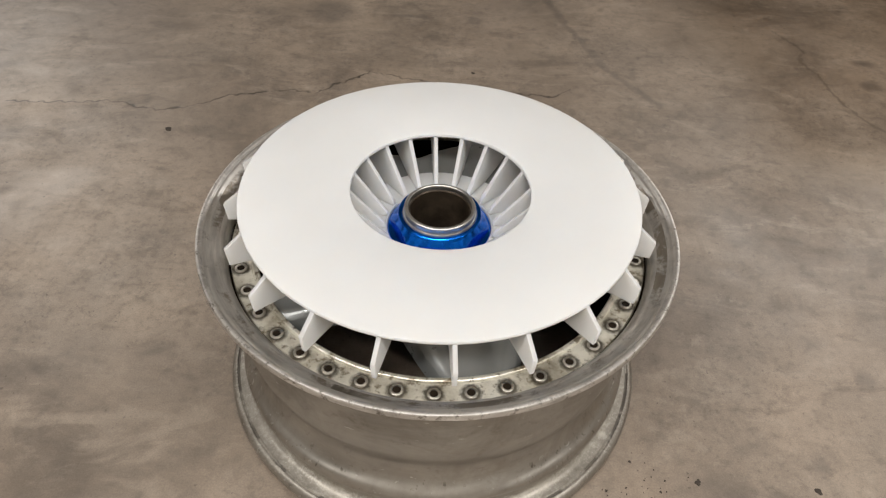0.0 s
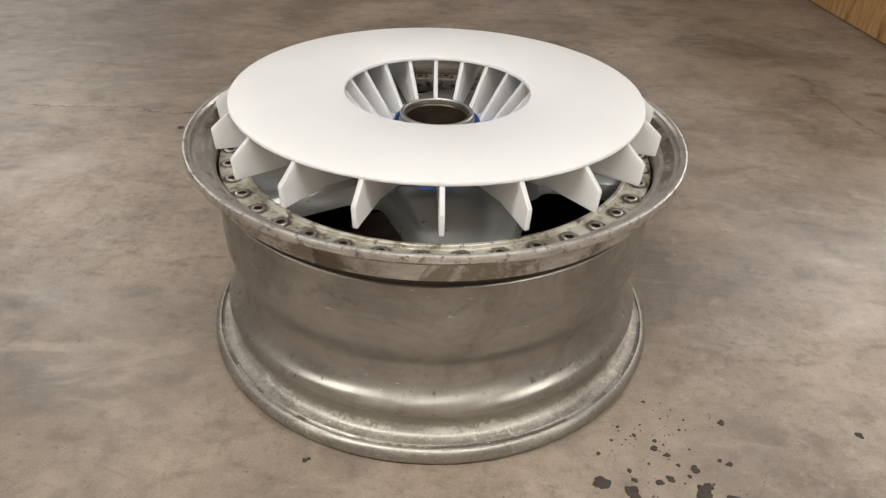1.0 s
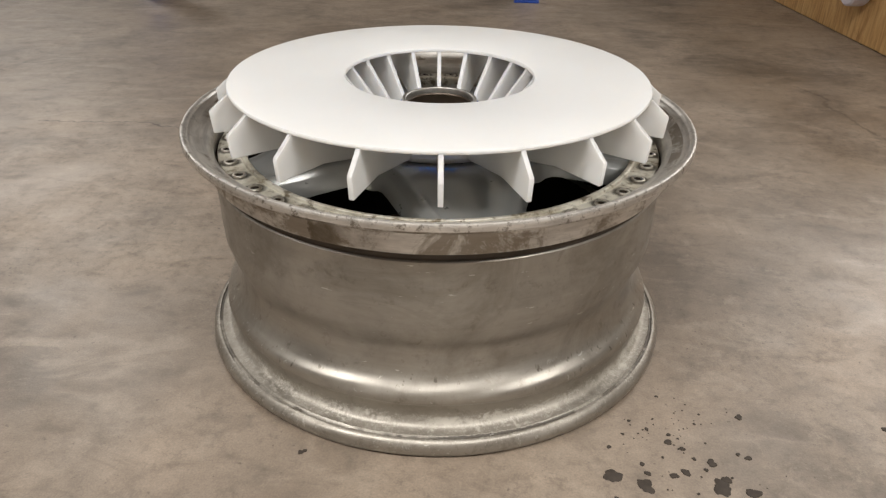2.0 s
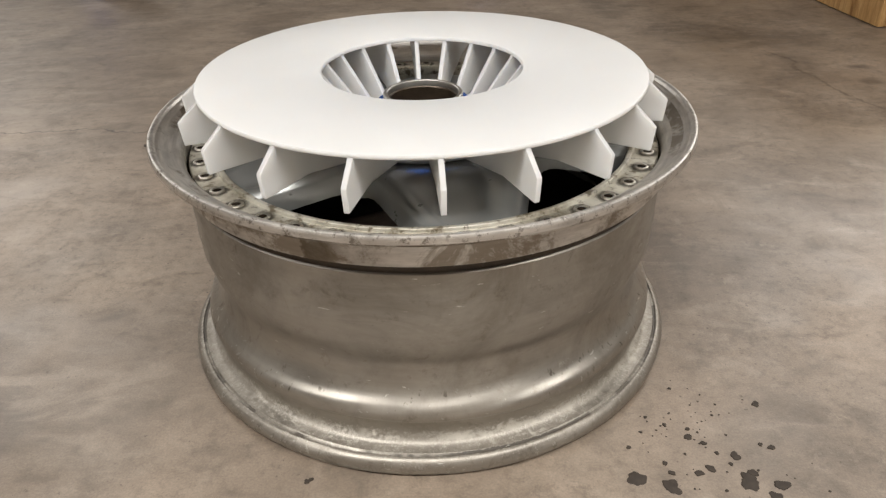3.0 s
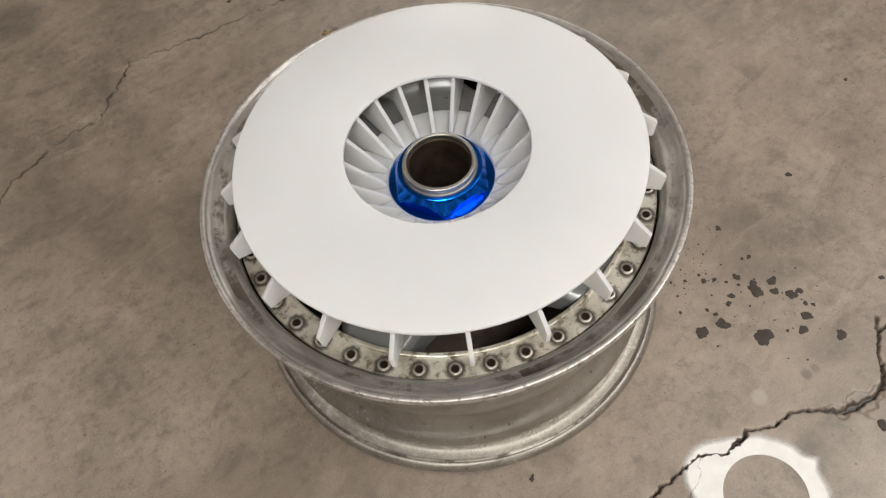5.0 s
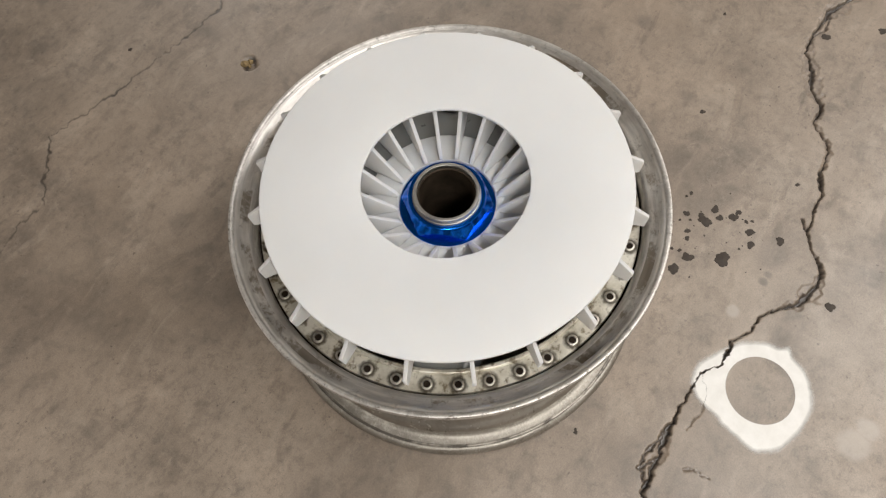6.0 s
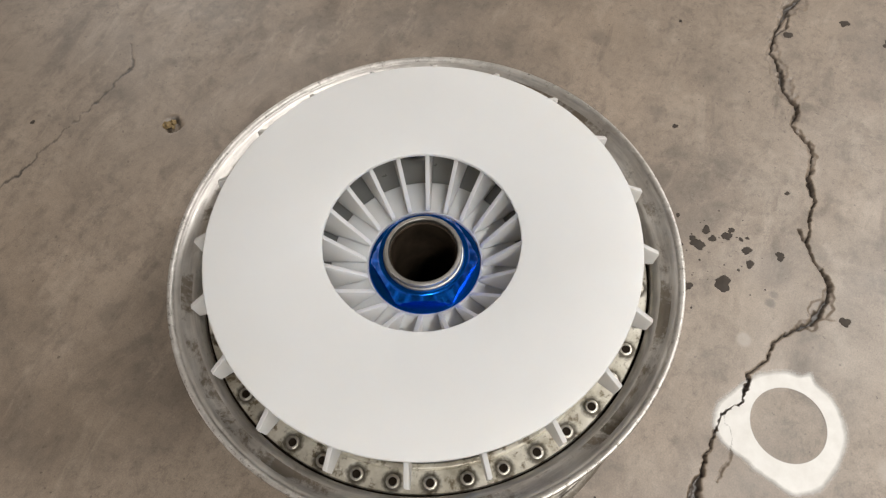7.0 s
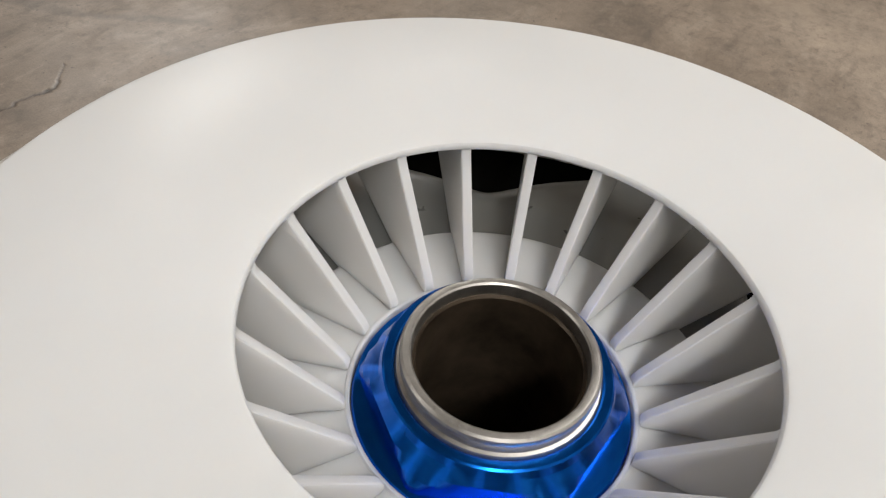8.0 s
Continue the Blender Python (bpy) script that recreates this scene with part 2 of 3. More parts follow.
def bolt_ring_alloy():
    """Bead-blasted alloy with oily grime and painted recess shade round each bolt."""
    m = Nodes("grimy_bolt_ring_alloy")
    around, angle, radius, height = m.polar(0.2)
    step = math.tau / 40
    turn = m.math("DIVIDE", m.math("SUBTRACT", angle, BOLT_PHASE), step)
    turn = m.math("SUBTRACT", turn, m.math("ROUND", turn))
    across = m.math("MULTIPLY", turn, step * BOLT_R)
    out = m.math("SUBTRACT", radius, BOLT_R)
    away = m.math("SQRT", m.math("ADD", m.math("MULTIPLY", across, across), m.math("MULTIPLY", out, out)))
    rag = m.noise(240, 4, 0.7)
    away = m.math("ADD", away, m.math("MULTIPLY", m.math("SUBTRACT", rag, 0.5), 0.007))
    # dark ring: collected grime plus the shade of the bolt recess, as colour
    grime_and_shade = m.ramp(m.math("DIVIDE", away, 0.02), (0.38, 1.0), (0.54, 0.0))
    tone = m.ramp(m.noise(22, 5, 0.65), (0.32, (0.30, 0.265, 0.20)), (0.46, (0.56, 0.53, 0.445)), (0.60, (0.76, 0.735, 0.65)))
    tone = m.mix(m.ramp(m.noise(95, 5, 0.72), (0.53, 0.0), (0.63, 0.85)), tone, (0.15, 0.115, 0.065))
    tone = m.mix(m.math("MULTIPLY", grime_and_shade, 0.85), tone, (0.045, 0.035, 0.022))
    m.set(Base_Color=tone, Metallic=0.68, Roughness=m.math("ADD", 0.28, m.math("MULTIPLY", rag, 0.25)))
    m.bump(rag, 0.25, 0.0008)
    return m.material


def white_print():
    """White printed plastic with faint layer lines."""
    m = Nodes("white_printed_plastic")
    lines = m.noise(900, 1, 0.4, 0.0, m.mapped((0.02, 0.02, 1.0)))
    soft = m.noise(9, 3, 0.5)
    m.set(Base_Color=m.ramp(soft, (0.35, (0.690, 0.686, 0.670)), (0.65, (0.715, 0.711, 0.697))), Roughness=m.math("ADD", 0.34, m.math("MULTIPLY", soft, 0.10)))
    m.bsdf.inputs["Specular IOR Level"].default_value = 0.26
    m.bsdf.inputs["Subsurface Weight"].default_value = 0.85
    m.bsdf.inputs["Subsurface Scale"].default_value = 0.015
    m.bsdf.inputs["Subsurface Radius"].default_value = (1.0, 0.92, 0.84)
    m.bump(m.math("ADD", lines, m.math("MULTIPLY", m.noise(400, 2, 0.5), 0.5)), 0.06, 0.0004)
    return m.material


def simple(name, colour, rough, metal=0.0, vary=0.25, scale=30.0, bump=0.1):
    m = Nodes(name)
    n = m.noise(scale, 5, 0.6)
    f = m.noise(scale * 9, 3, 0.6)
    c = m.mix(vary, colour, m.ramp(n, (0.3, 0.35), (0.7, 1.5)), "MULTIPLY")
    m.set(Base_Color=c, Roughness=m.math("ADD", rough - 0.07, m.math("MULTIPLY", f, 0.14)), Metallic=metal)
    m.bump(f, bump, 0.0006)
    return m.material


def anodised_blue():
    m = Nodes("blue_anodised_aluminium")
    around, angle, radius, height = m.polar(0.02)
    n = m.noise(300, 3, 0.6, 0.0, around)
    m.set(Base_Color=m.ramp(n, (0.3, (0.004, 0.130, 0.66)), (0.7, (0.009, 0.175, 0.80))), Metallic=1.0, Roughness=m.math("ADD", 0.19, m.math("MULTIPLY", n, 0.10)))
    return m.material


def plywood():
    m = Nodes("varnished_plywood")
    grain = m.noise(9, 6, 0.65, 1.4, m.mapped((6.0, 6.0, 0.7)))
    fine = m.noise(60, 4, 0.6, 0.4, m.mapped((8.0, 8.0, 0.5)))
    c = m.ramp(grain, (0.3, (0.26, 0.13, 0.045)), (0.5, (0.50, 0.295, 0.115)), (0.7, (0.62, 0.41, 0.19)))
    c = m.mix(0.4, c, m.ramp(fine, (0.3, 0.6), (0.7, 1.3)), "MULTIPLY")
    m.set(Base_Color=c, Roughness=0.5)
    m.bump(fine, 0.2, 0.001)
    return m.material


def paint_mist():
    """White spray mist: thick at the can's edge, thinning out into dots."""
    m = Nodes("white_spray_paint")
    cover = m.attribute("cover")[0]
    dots = m.noise(900, 3, 0.7)
    soft = m.noise(45, 4, 0.6)
    a = m.math("ADD", cover, m.math("MULTIPLY", m.math("SUBTRACT", dots, 0.5), m.math("MULTIPLY", m.math("SUBTRACT", 1.0, cover), 0.5)))
    a = m.math("ADD", a, m.math("MULTIPLY", m.math("SUBTRACT", soft, 0.5), m.math("MULTIPLY", m.math("SUBTRACT", 1.0, cover), 0.6)))
    a = m.ramp(m.math("MULTIPLY", a, m.math("GREATER_THAN", cover, 0.03)), (0.06, 0.0), (0.66, 1.0))
    m.set(Base_Color=m.ramp(soft, (0.3, (0.66, 0.645, 0.61)), (0.7, (0.76, 0.75, 0.72))), Roughness=0.6, Alpha=a)
    return m.material


BOLT_R, BOLT_PHASE = 0.2034, radians(0.80)
MAT_FLOOR = concrete_floor()
MAT_BARREL = worn_alloy("bare_barrel_alloy", (0.376, 0.351, 0.312), 0.36, 0.4, 0.45, 0.88, (0.0125, 0.0315))
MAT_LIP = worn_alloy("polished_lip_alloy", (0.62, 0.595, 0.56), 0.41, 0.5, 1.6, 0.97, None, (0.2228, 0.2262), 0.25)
MAT_DISC = simple("gunmetal_paint", (0.235, 0.24, 0.235), 0.30, 0.5, 0.07, 9, 0.0)
# near-black colour stands for the deep shade inside the barrel
MAT_INSIDE = simple("shaded_inside_black", (0.020, 0.018, 0.016), 0.85, 0.0, 0.4, 18)
MAT_RING = bolt_ring_alloy()
MAT_BOLT = simple("oily_bolt_steel", (0.50, 0.475, 0.425), 0.40, 1.0, 0.5, 220)
# black for the painted shade in the bolt bores and for the dark joint
MAT_HOLE = simple("bore_shade_and_joint_black", (0.016, 0.011, 0.007), 0.6, 0.0, 0.3, 60)
MAT_SEAL = simple("brown_sealant", (0.055, 0.040, 0.027), 0.6, 0.0, 0.5, 40)
MAT_HOLE.node_tree.nodes["Principled BSDF"].inputs["Specular IOR Level"].default_value = 0.08
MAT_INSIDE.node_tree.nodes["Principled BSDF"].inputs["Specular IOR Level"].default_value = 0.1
MAT_WHITE = white_print()
MAT_BLUE = anodised_blue()
MAT_COLLAR = worn_alloy("machined_collar_steel", (0.45, 0.435, 0.41), 0.38, 0.3, 0.8)
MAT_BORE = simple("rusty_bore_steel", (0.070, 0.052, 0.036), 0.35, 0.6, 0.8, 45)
MAT_OIL = simple("dried_oil", (0.040, 0.030, 0.022), 0.7, 0.0, 0.4, 150)
MAT_PAINT = paint_mist()
MAT_OCHRE = simple("ochre_grit", (0.24, 0.17, 0.08), 0.8, 0.0, 0.7, 160, 0.4)
MAT_PLY = plywood()
MAT_BLUEPAINT = simple("blue_rack_paint", (0.015, 0.06, 0.33), 0.45, 0.0, 0.3, 12)
MAT_WALL = simple("dusty_wall_paint", (0.43, 0.40, 0.36), 0.8, 0.0, 0.25, 3, 0.3)
MAT_CEIL = simple("ceiling_board", (0.42, 0.40, 0.37), 0.85, 0.0, 0.2, 4, 0.3)
MAT_TUB = simple("pale_lilac_plastic", (0.62, 0.58, 0.64), 0.4, 0.0, 0.1, 15)
MAT_FIXTURE = simple("white_lamp_housing", (0.78, 0.77, 0.75), 0.4, 0.0, 0.1, 10)


# ---- building helpers ----
def finish(bm, sharp=32):
    bm.normal_update()
    limit = radians(sharp)
    for f in bm.faces:
        f.smooth = True
    for e in bm.edges:
        e.smooth = len(e.link_faces) == 2 and e.calc_face_angle(0) < limit
    return bm


def part(name, bm, material, parent=None, label="", sharp=32):
    """Links a bmesh as one mesh object under a thing or a part."""
    finish(bm, sharp)
    data = bpy.data.meshes.new(name)
    bm.to_mesh(data)
    bm.free()
    data.materials.append(material)
    ob = new(name, data)
    ob.parent = parent
    if label:
        ob["label"] = label
    return ob


def thing(name, label, category, at=(0, 0, 0), group="", kind=""):
    ob = new(name)
    ob.location = at
    ob.empty_display_size = 0.05
    return tagged(ob, label, category, group, kind)


def lathe(profile, steps=192, closed=True, wobble=None):
    """Turns a profile of (radius, height) round the z axis."""
    bm = bmesh.new()
    rings = []
    for i in range(steps):
        a = math.tau * i / steps
        ring = []
        for j, (r, z) in enumerate(profile):
            dr, dz = wobble(a, j) if wobble else (0, 0)
            ring.append(bm.verts.new(((r + dr) * math.cos(a), (r + dr) * math.sin(a), z + dz)))
        rings.append(ring)
    n = len(profile)
    for i in range(steps):
        p, q = rings[i], rings[(i + 1) % steps]
        for j in range(n if closed else n - 1):
            k = (j + 1) % n
            bm.faces.new((p[j], q[j], q[k], p[k]))
    bmesh.ops.recalc_face_normals(bm, faces=bm.faces)
    return bm


def smooth_profile(points, step=0.0025):
    """A rounded curve through control points of a profile."""
    out = []
    n = len(points)
    for i in range(n - 1):
        p0, p1, p2, p3 = (Vector(points[max(0, min(n - 1, i + k))]) for k in (-1, 0, 1, 2))
        count = max(2, int((p2 - p1).length / step))
        for s in range(count):
            t = s / count
            out.append(tuple(0.5 * (2 * p1 + (p2 - p0) * t + (2 * p0 - 5 * p1 + 4 * p2 - p3) * t * t + (3 * p1 - p0 - 3 * p2 + p3) * t ** 3)))
    out.append(tuple(points[-1]))
    return out


def box(bm, lo, hi, bevel=0.0):
    m = Matrix.LocRotScale([(a + b) / 2 for a, b in zip(lo, hi)], None, [b - a for a, b in zip(lo, hi)])
    made = bmesh.ops.create_cube(bm, size=1, matrix=m)
    if bevel:
        edges = {e for v in made["verts"] for e in v.link_edges}
        bmesh.ops.bevel(bm, geom=list(edges), offset=bevel, segments=2, affect="EDGES", profile=0.5)
    return bm


# ---- floor: marks on the concrete ----
CRACK = [(0.77, -0.279), (0.70, -0.250), (0.637, -0.245), (0.606, -0.251), (0.575, -0.270), (0.541, -0.286), (0.523, -0.308), (0.485, -0.312), (0.465, -0.339), (0.448, -0.348),
         (0.412, -0.351), (0.382, -0.364), (0.348, -0.367), (0.319, -0.370), (0.297, -0.384), (0.268, -0.411), (0.241, -0.412), (0.213, -0.402), (0.191, -0.386), (0.167, -0.368),
         (0.141, -0.366), (0.116, -0.351), (0.084, -0.355), (0.058, -0.337), (0.025, -0.336), (-0.015, -0.336), (-0.043, -0.336), (-0.063, -0.340), (-0.103, -0.342), (-0.16, -0.36)]
SIDE_CRACKS = [[(-0.015, -0.336), (-0.058, -0.329), (-0.088, -0.325), (-0.103, -0.342)],
               [(-0.063, -0.340), (-0.088, -0.329)],
               [(0.058, -0.337), (0.045, -0.351), (0.013, -0.359), (-0.018, -0.352)],
               [(0.639, -0.249), (0.663, -0.259), (0.70, -0.252)],
               [(0.297, -0.384), (0.315, -0.372), (0.330, -0.358)],
               [(-0.063, -0.372), (-0.0565, -0.380), (-0.0575, -0.390), (-0.055, -0.402)]]
BACK_CRACK = [(-0.762, 0.507), (-0.70, 0.507), (-0.637, 0.514), (-0.592, 0.525), (-0.554, 0.514), (-0.527, 0.506), (-0.486, 0.500), (-0.451, 0.516), (-0.416, 0.533), (-0.392, 0.558),
              (-0.345, 0.569), (-0.276, 0.583), (-0.235, 0.577), (-0.208, 0.609), (-0.170, 0.636), (-0.147, 0.660), (-0.10, 0.650), (-0.024, 0.629), (0.064, 0.619), (0.132, 0.607), (0.160, 0.608), (0.188, 0.598), (0.208, 0.610), (0.231, 0.633)]
FAR_CRACK = [(0.685, 0.898), (0.722, 0.824), (0.700, 0.777), (0.720, 0.718), (0.723, 0.663), (0.739, 0.606), (0.762, 0.559), (0.80, 0.51)]
SCUFF_LINE = [(0.20, 1.03), (0.241, 0.886), (0.269, 0.815), (0.286, 0.760), (0.329, 0.667), (0.388, 0.585)]


def path_distance(x, y, path):
    """Distance of each point to a polyline, and how far along it the nearest place lies."""
    best, along, run = np.full(x.shape, 9.0), np.zeros(x.shape), 0.0
    for (ax, ay), (bx, by) in zip(path, path[1:]):
        dx, dy = bx - ax, by - ay
        size = math.hypot(dx, dy)
        t = np.clip(((x - ax) * dx + (y - ay) * dy) / size ** 2, 0, 1)
        d = np.hypot(x - ax - t * dx, y - ay - t * dy)
        near = d < best
        best, along = np.where(near, d, best), np.where(near, run + t * size, along)
        run += size
    return best, along


WAVES = [(random.uniform(0, 6.28), random.uniform(0, 6.28), random.uniform(0, 6.28)) for _ in range(40)]


def ripple(x, y, scale, first, count=6):
    """Cheap smooth noise from a few turned waves."""
    out = np.zeros(x.shape)
    for i in range(count):
        a, b, c = WAVES[(first + i) % 40]
        k = scale * (0.6 + 0.45 * i)
        out += np.sin(k * (x * math.cos(a) + y * math.sin(a)) + b) * np.sin(k * 0.7 * (x * math.sin(c) - y * math.cos(c)) + a)
    return out / count ** 0.5


def smooth(lo, hi, v):
    t = np.clip((v - lo) / (hi - lo), 0, 1)
    return t * t * (3 - 2 * t)


def crack_field(x, y):
    """How deep (0 to 1) the open crack is at each place."""
    wx, wy = x + 0.0024 * ripple(x, y, 170, 0) + 0.0007 * ripple(x, y, 560, 9), y + 0.0024 * ripple(x, y, 170, 5) + 0.0007 * ripple(x, y, 560, 14)
    d, s = path_distance(wx, wy, CRACK)
    d0, s0 = d, s
    width = 0.0011 + 0.0024 * (np.sin(s * 47 + 1) * np.sin(s * 19)) ** 2 + 0.0014 * np.exp(-((s - 0.22) / 0.06) ** 2) + 0.0020 * np.exp(-((s - 0.06) / 0.05) ** 2) + 0.0012 * np.exp(-((s - 0.90) / 0.05) ** 2) + 0.0016 * np.exp(-((s - 0.60) / 0.03) ** 2)
    depth = 1 - smooth(0.45, 1.15, d / width)
    for i, side in enumerate(SIDE_CRACKS):
        d, s = path_distance(wx, wy, side)
        depth = np.maximum(depth, (0.8 if i not in (2, 5) else 0.4) * (1 - smooth(0.4, 1.1, d / (0.0020 if i not in (2, 5) else 0.0011))))
    return depth, d0, s0


def floor_marks(x, y):
    """Depth, dirt, pale and dark stains over the floor, and painted soft shade beside the wheel."""
    open_crack, d0, s0 = crack_field(x, y)
    dirt = open_crack.copy()
    wx, wy = x + 0.004 * ripple(x, y, 120, 20), y + 0.004 * ripple(x, y, 120, 25)
    d, s = path_distance(wx, wy, BACK_CRACK)
    gaps = 0.5 + 0.5 * np.sin(s * 27 + 2) * np.sin(s * 61)
    hair = (1 - smooth(0.5, 1.2, d / (0.0010 + 0.0012 * gaps))) * (0.58 + 0.35 * gaps)
    d, s = path_distance(wx, wy, FAR_CRACK)
    hair = np.maximum(hair, 0.4 * (1 - smooth(0.4, 1.3, d / 0.0035)))
    dirt = np.maximum(dirt, hair)
    d, s = path_distance(x + 0.006 * ripple(x, y, 60, 30), y, SCUFF_LINE)
    dark = 0.42 * (1 - smooth(0.2, 1.0, d / 0.013))
    crumble = 0.0015 + 0.014 * np.exp(-((s0 - 0.055) / 0.045) ** 2) + 0.0125 * np.exp(-((s0 - 0.215) / 0.06) ** 2) + 0.004 * np.exp(-((s0 - 0.36) / 0.05) ** 2) + 0.0105 * np.exp(-((s0 - 0.60) / 0.03) ** 2) + 0.006 * np.exp(-((s0 - 0.91) / 0.04) ** 2)
    crumble = (1 - smooth(0.7, 1.05, d0 / (crumble * (1 + 0.45 * ripple(x, y, 130, 17)))))
    dark = np.maximum(dark, 0.32 * crumble * (0.6 + 0.4 * np.sign(ripple(x, y, 260, 2))))
    pale = np.zeros(x.shape)

    def blot(cx, cy, r, soft):
        rr = np.hypot(x - cx, y - cy) * (1 + 0.16 * ripple(x, y, 0.9 / r, 3))
        return 1 - smooth(r * (1 - soft), r * (1 + soft), rr)

    for cx, cy, r in ((0.076, -0.529, 0.020), (0.102, -0.535, 0.014), (0.155, -0.335, 0.009), (0.20, -0.56, 0.012)):
        pale = np.maximum(pale, 0.85 * blot(cx, cy, r, 0.35))
    # dark stains; the last three broad blots are the wheel's soft shadow, painted in
    for cx, cy, r, k in ((-0.255, 0.90, 0.048, 0.5), (0.53, -0.01, 0.014, 0.4), (0.433, -0.132, 0.010, 0.4), (0.05, 0.887, 0.016, 0.5), (0.831, 0.778, 0.016, 0.7), (0.809, 0.69, 0.018, 0.7),
                         (0.215, -0.351, 0.006, 0.6), (0.228, -0.352, 0.005, 0.5), (0.255, -0.345, 0.02, 0.25), (-0.31, -0.05, 0.06, 0.14), (0.40, 0.10, 0.10, 0.16), (-0.48, -0.02, 0.08, 0.14)):
        dark = np.maximum(dark, k * blot(cx, cy, r, 0.4))
    dark = np.maximum(dark, 0.5 * (1 - smooth(0.5, 1.0, np.maximum(np.abs(x + 0.085) / 0.055, np.abs(y - 0.89 + 0.03 * x) / 0.008))))
    # chipped pit
    rr = np.hypot(x - 0.129, y - 0.483) * (1 + 0.22 * ripple(x, y, 150, 8))
    pit = 1 - smooth(0.008, 0.016, rr)
    rim = np.exp(-((rr - 0.011) / 0.003) ** 2)
    dirt = np.maximum(dirt, 0.95 * rim * (ripple(x, y, 310, 11) > -0.1))
    pale = np.maximum(pale, 0.28 * pit)
    dirt = np.maximum(dirt, 0.8 * pit * (ripple(x, y, 420, 6) > 0.25))
    z = -0.007 * open_crack - 0.0022 * crumble - 0.008 * pit - 0.0006 * hair
    return z, dirt, pale, dark


def spaced(*spans):
    out = []
    for lo, hi, step in spans:
        out.extend(np.arange(lo, hi - step * 0.5, step))
    out.append(spans[-1][1])
    return np.array(out)


def build_floor():
    xs = spaced((-4.6, -0.80, 0.3), (-0.80, -0.17, 0.002), (-0.17, 0.80, 0.00125), (0.80, 1.2, 0.02), (1.2, 5.1, 0.3))
    ys = spaced((-2.7, -0.60, 0.3), (-0.60, -0.43, 0.005), (-0.43, -0.23, 0.00125), (-0.23, 0.45, 0.012), (0.45, 0.70, 0.002), (0.70, 1.04, 0.006), (1.04, 6.6, 0.3))
    gx, gy = np.meshgrid(xs, ys)
    x, y = gx.ravel(), gy.ravel()
    z, dirt, pale, dark = floor_marks(x, y)
    w, h = len(xs), len(ys)
    base = (np.arange(h - 1)[:, None] * w + np.arange(w - 1)[None, :]).ravel()
    quads = np.stack([base, base + 1, base + 1 + w, base + w], 1)
    data = bpy.data.meshes.new("floor")
    data.vertices.add(len(x))
    data.vertices.foreach_set("co", np.stack([x, y, z], 1).ravel())
    data.loops.add(quads.size)
    data.loops.foreach_set("vertex_index", quads.ravel())
    data.polygons.add(len(quads))
    data.polygons.foreach_set("loop_start", np.arange(len(quads)) * 4)
    data.polygons.foreach_set("use_smooth", np.ones(len(quads), bool))
    data.update(calc_edges=True)
    layer = data.attributes.new("marks", "FLOAT_COLOR", "POINT")
    layer.data.foreach_set("color", np.stack([dirt, pale, dark, np.ones(len(x))], 1).ravel())
    data.materials.append(MAT_FLOOR)
    return tagged(new("floor", data), "worn grey-brown concrete garage floor with a long open crack", "floor", kind="structure")


build_floor()


# ---- walls and ceiling ----
def wall(name, lo, hi, material, label, category="wall"):
    bm = box(bmesh.new(), lo, hi)
    return tagged(part(name, bm, material), label, category, kind="structure")


wall("wall_north", (-4.5, 6.5, 0), (5.0, 6.65, 2.5), MAT_WALL, "plain dusty garage back wall")
wall("wall_south", (-4.5, -2.75, 0), (5.0, -2.6, 2.5), MAT_WALL, "plain dusty garage wall")
wall("wall_west", (-4.65, -2.75, 0), (-4.5, 6.65, 2.5), MAT_WALL, "plain dusty garage side wall")
wall("wall_east", (5.0, -2.75, 0), (5.15, 6.65, 2.5), MAT_WALL, "plain dusty garage side wall")
wall("ceiling", (-4.65, -2.75, 2.5), (5.15, 6.65, 2.62), MAT_CEIL, "plain pale ceiling board", "ceiling")


def batten(place, turn, length, width):
    x, y, z = place
    ob = thing("ceiling_light", "white fluorescent batten under the ceiling", "ceiling light", (x, y, 2.5), "lamps under the ceiling")
    ob.rotation_euler = (0, 0, radians(turn))
    part("housing", box(bmesh.new(), (-length / 2 - 0.03, -width / 2 - 0.02, -0.10), (length / 2 + 0.03, width / 2 + 0.02, 0.0), 0.008), MAT_FIXTURE, ob)


for place, turn, length, width, watts in LAMPS:
    batten(place, turn, length, width)


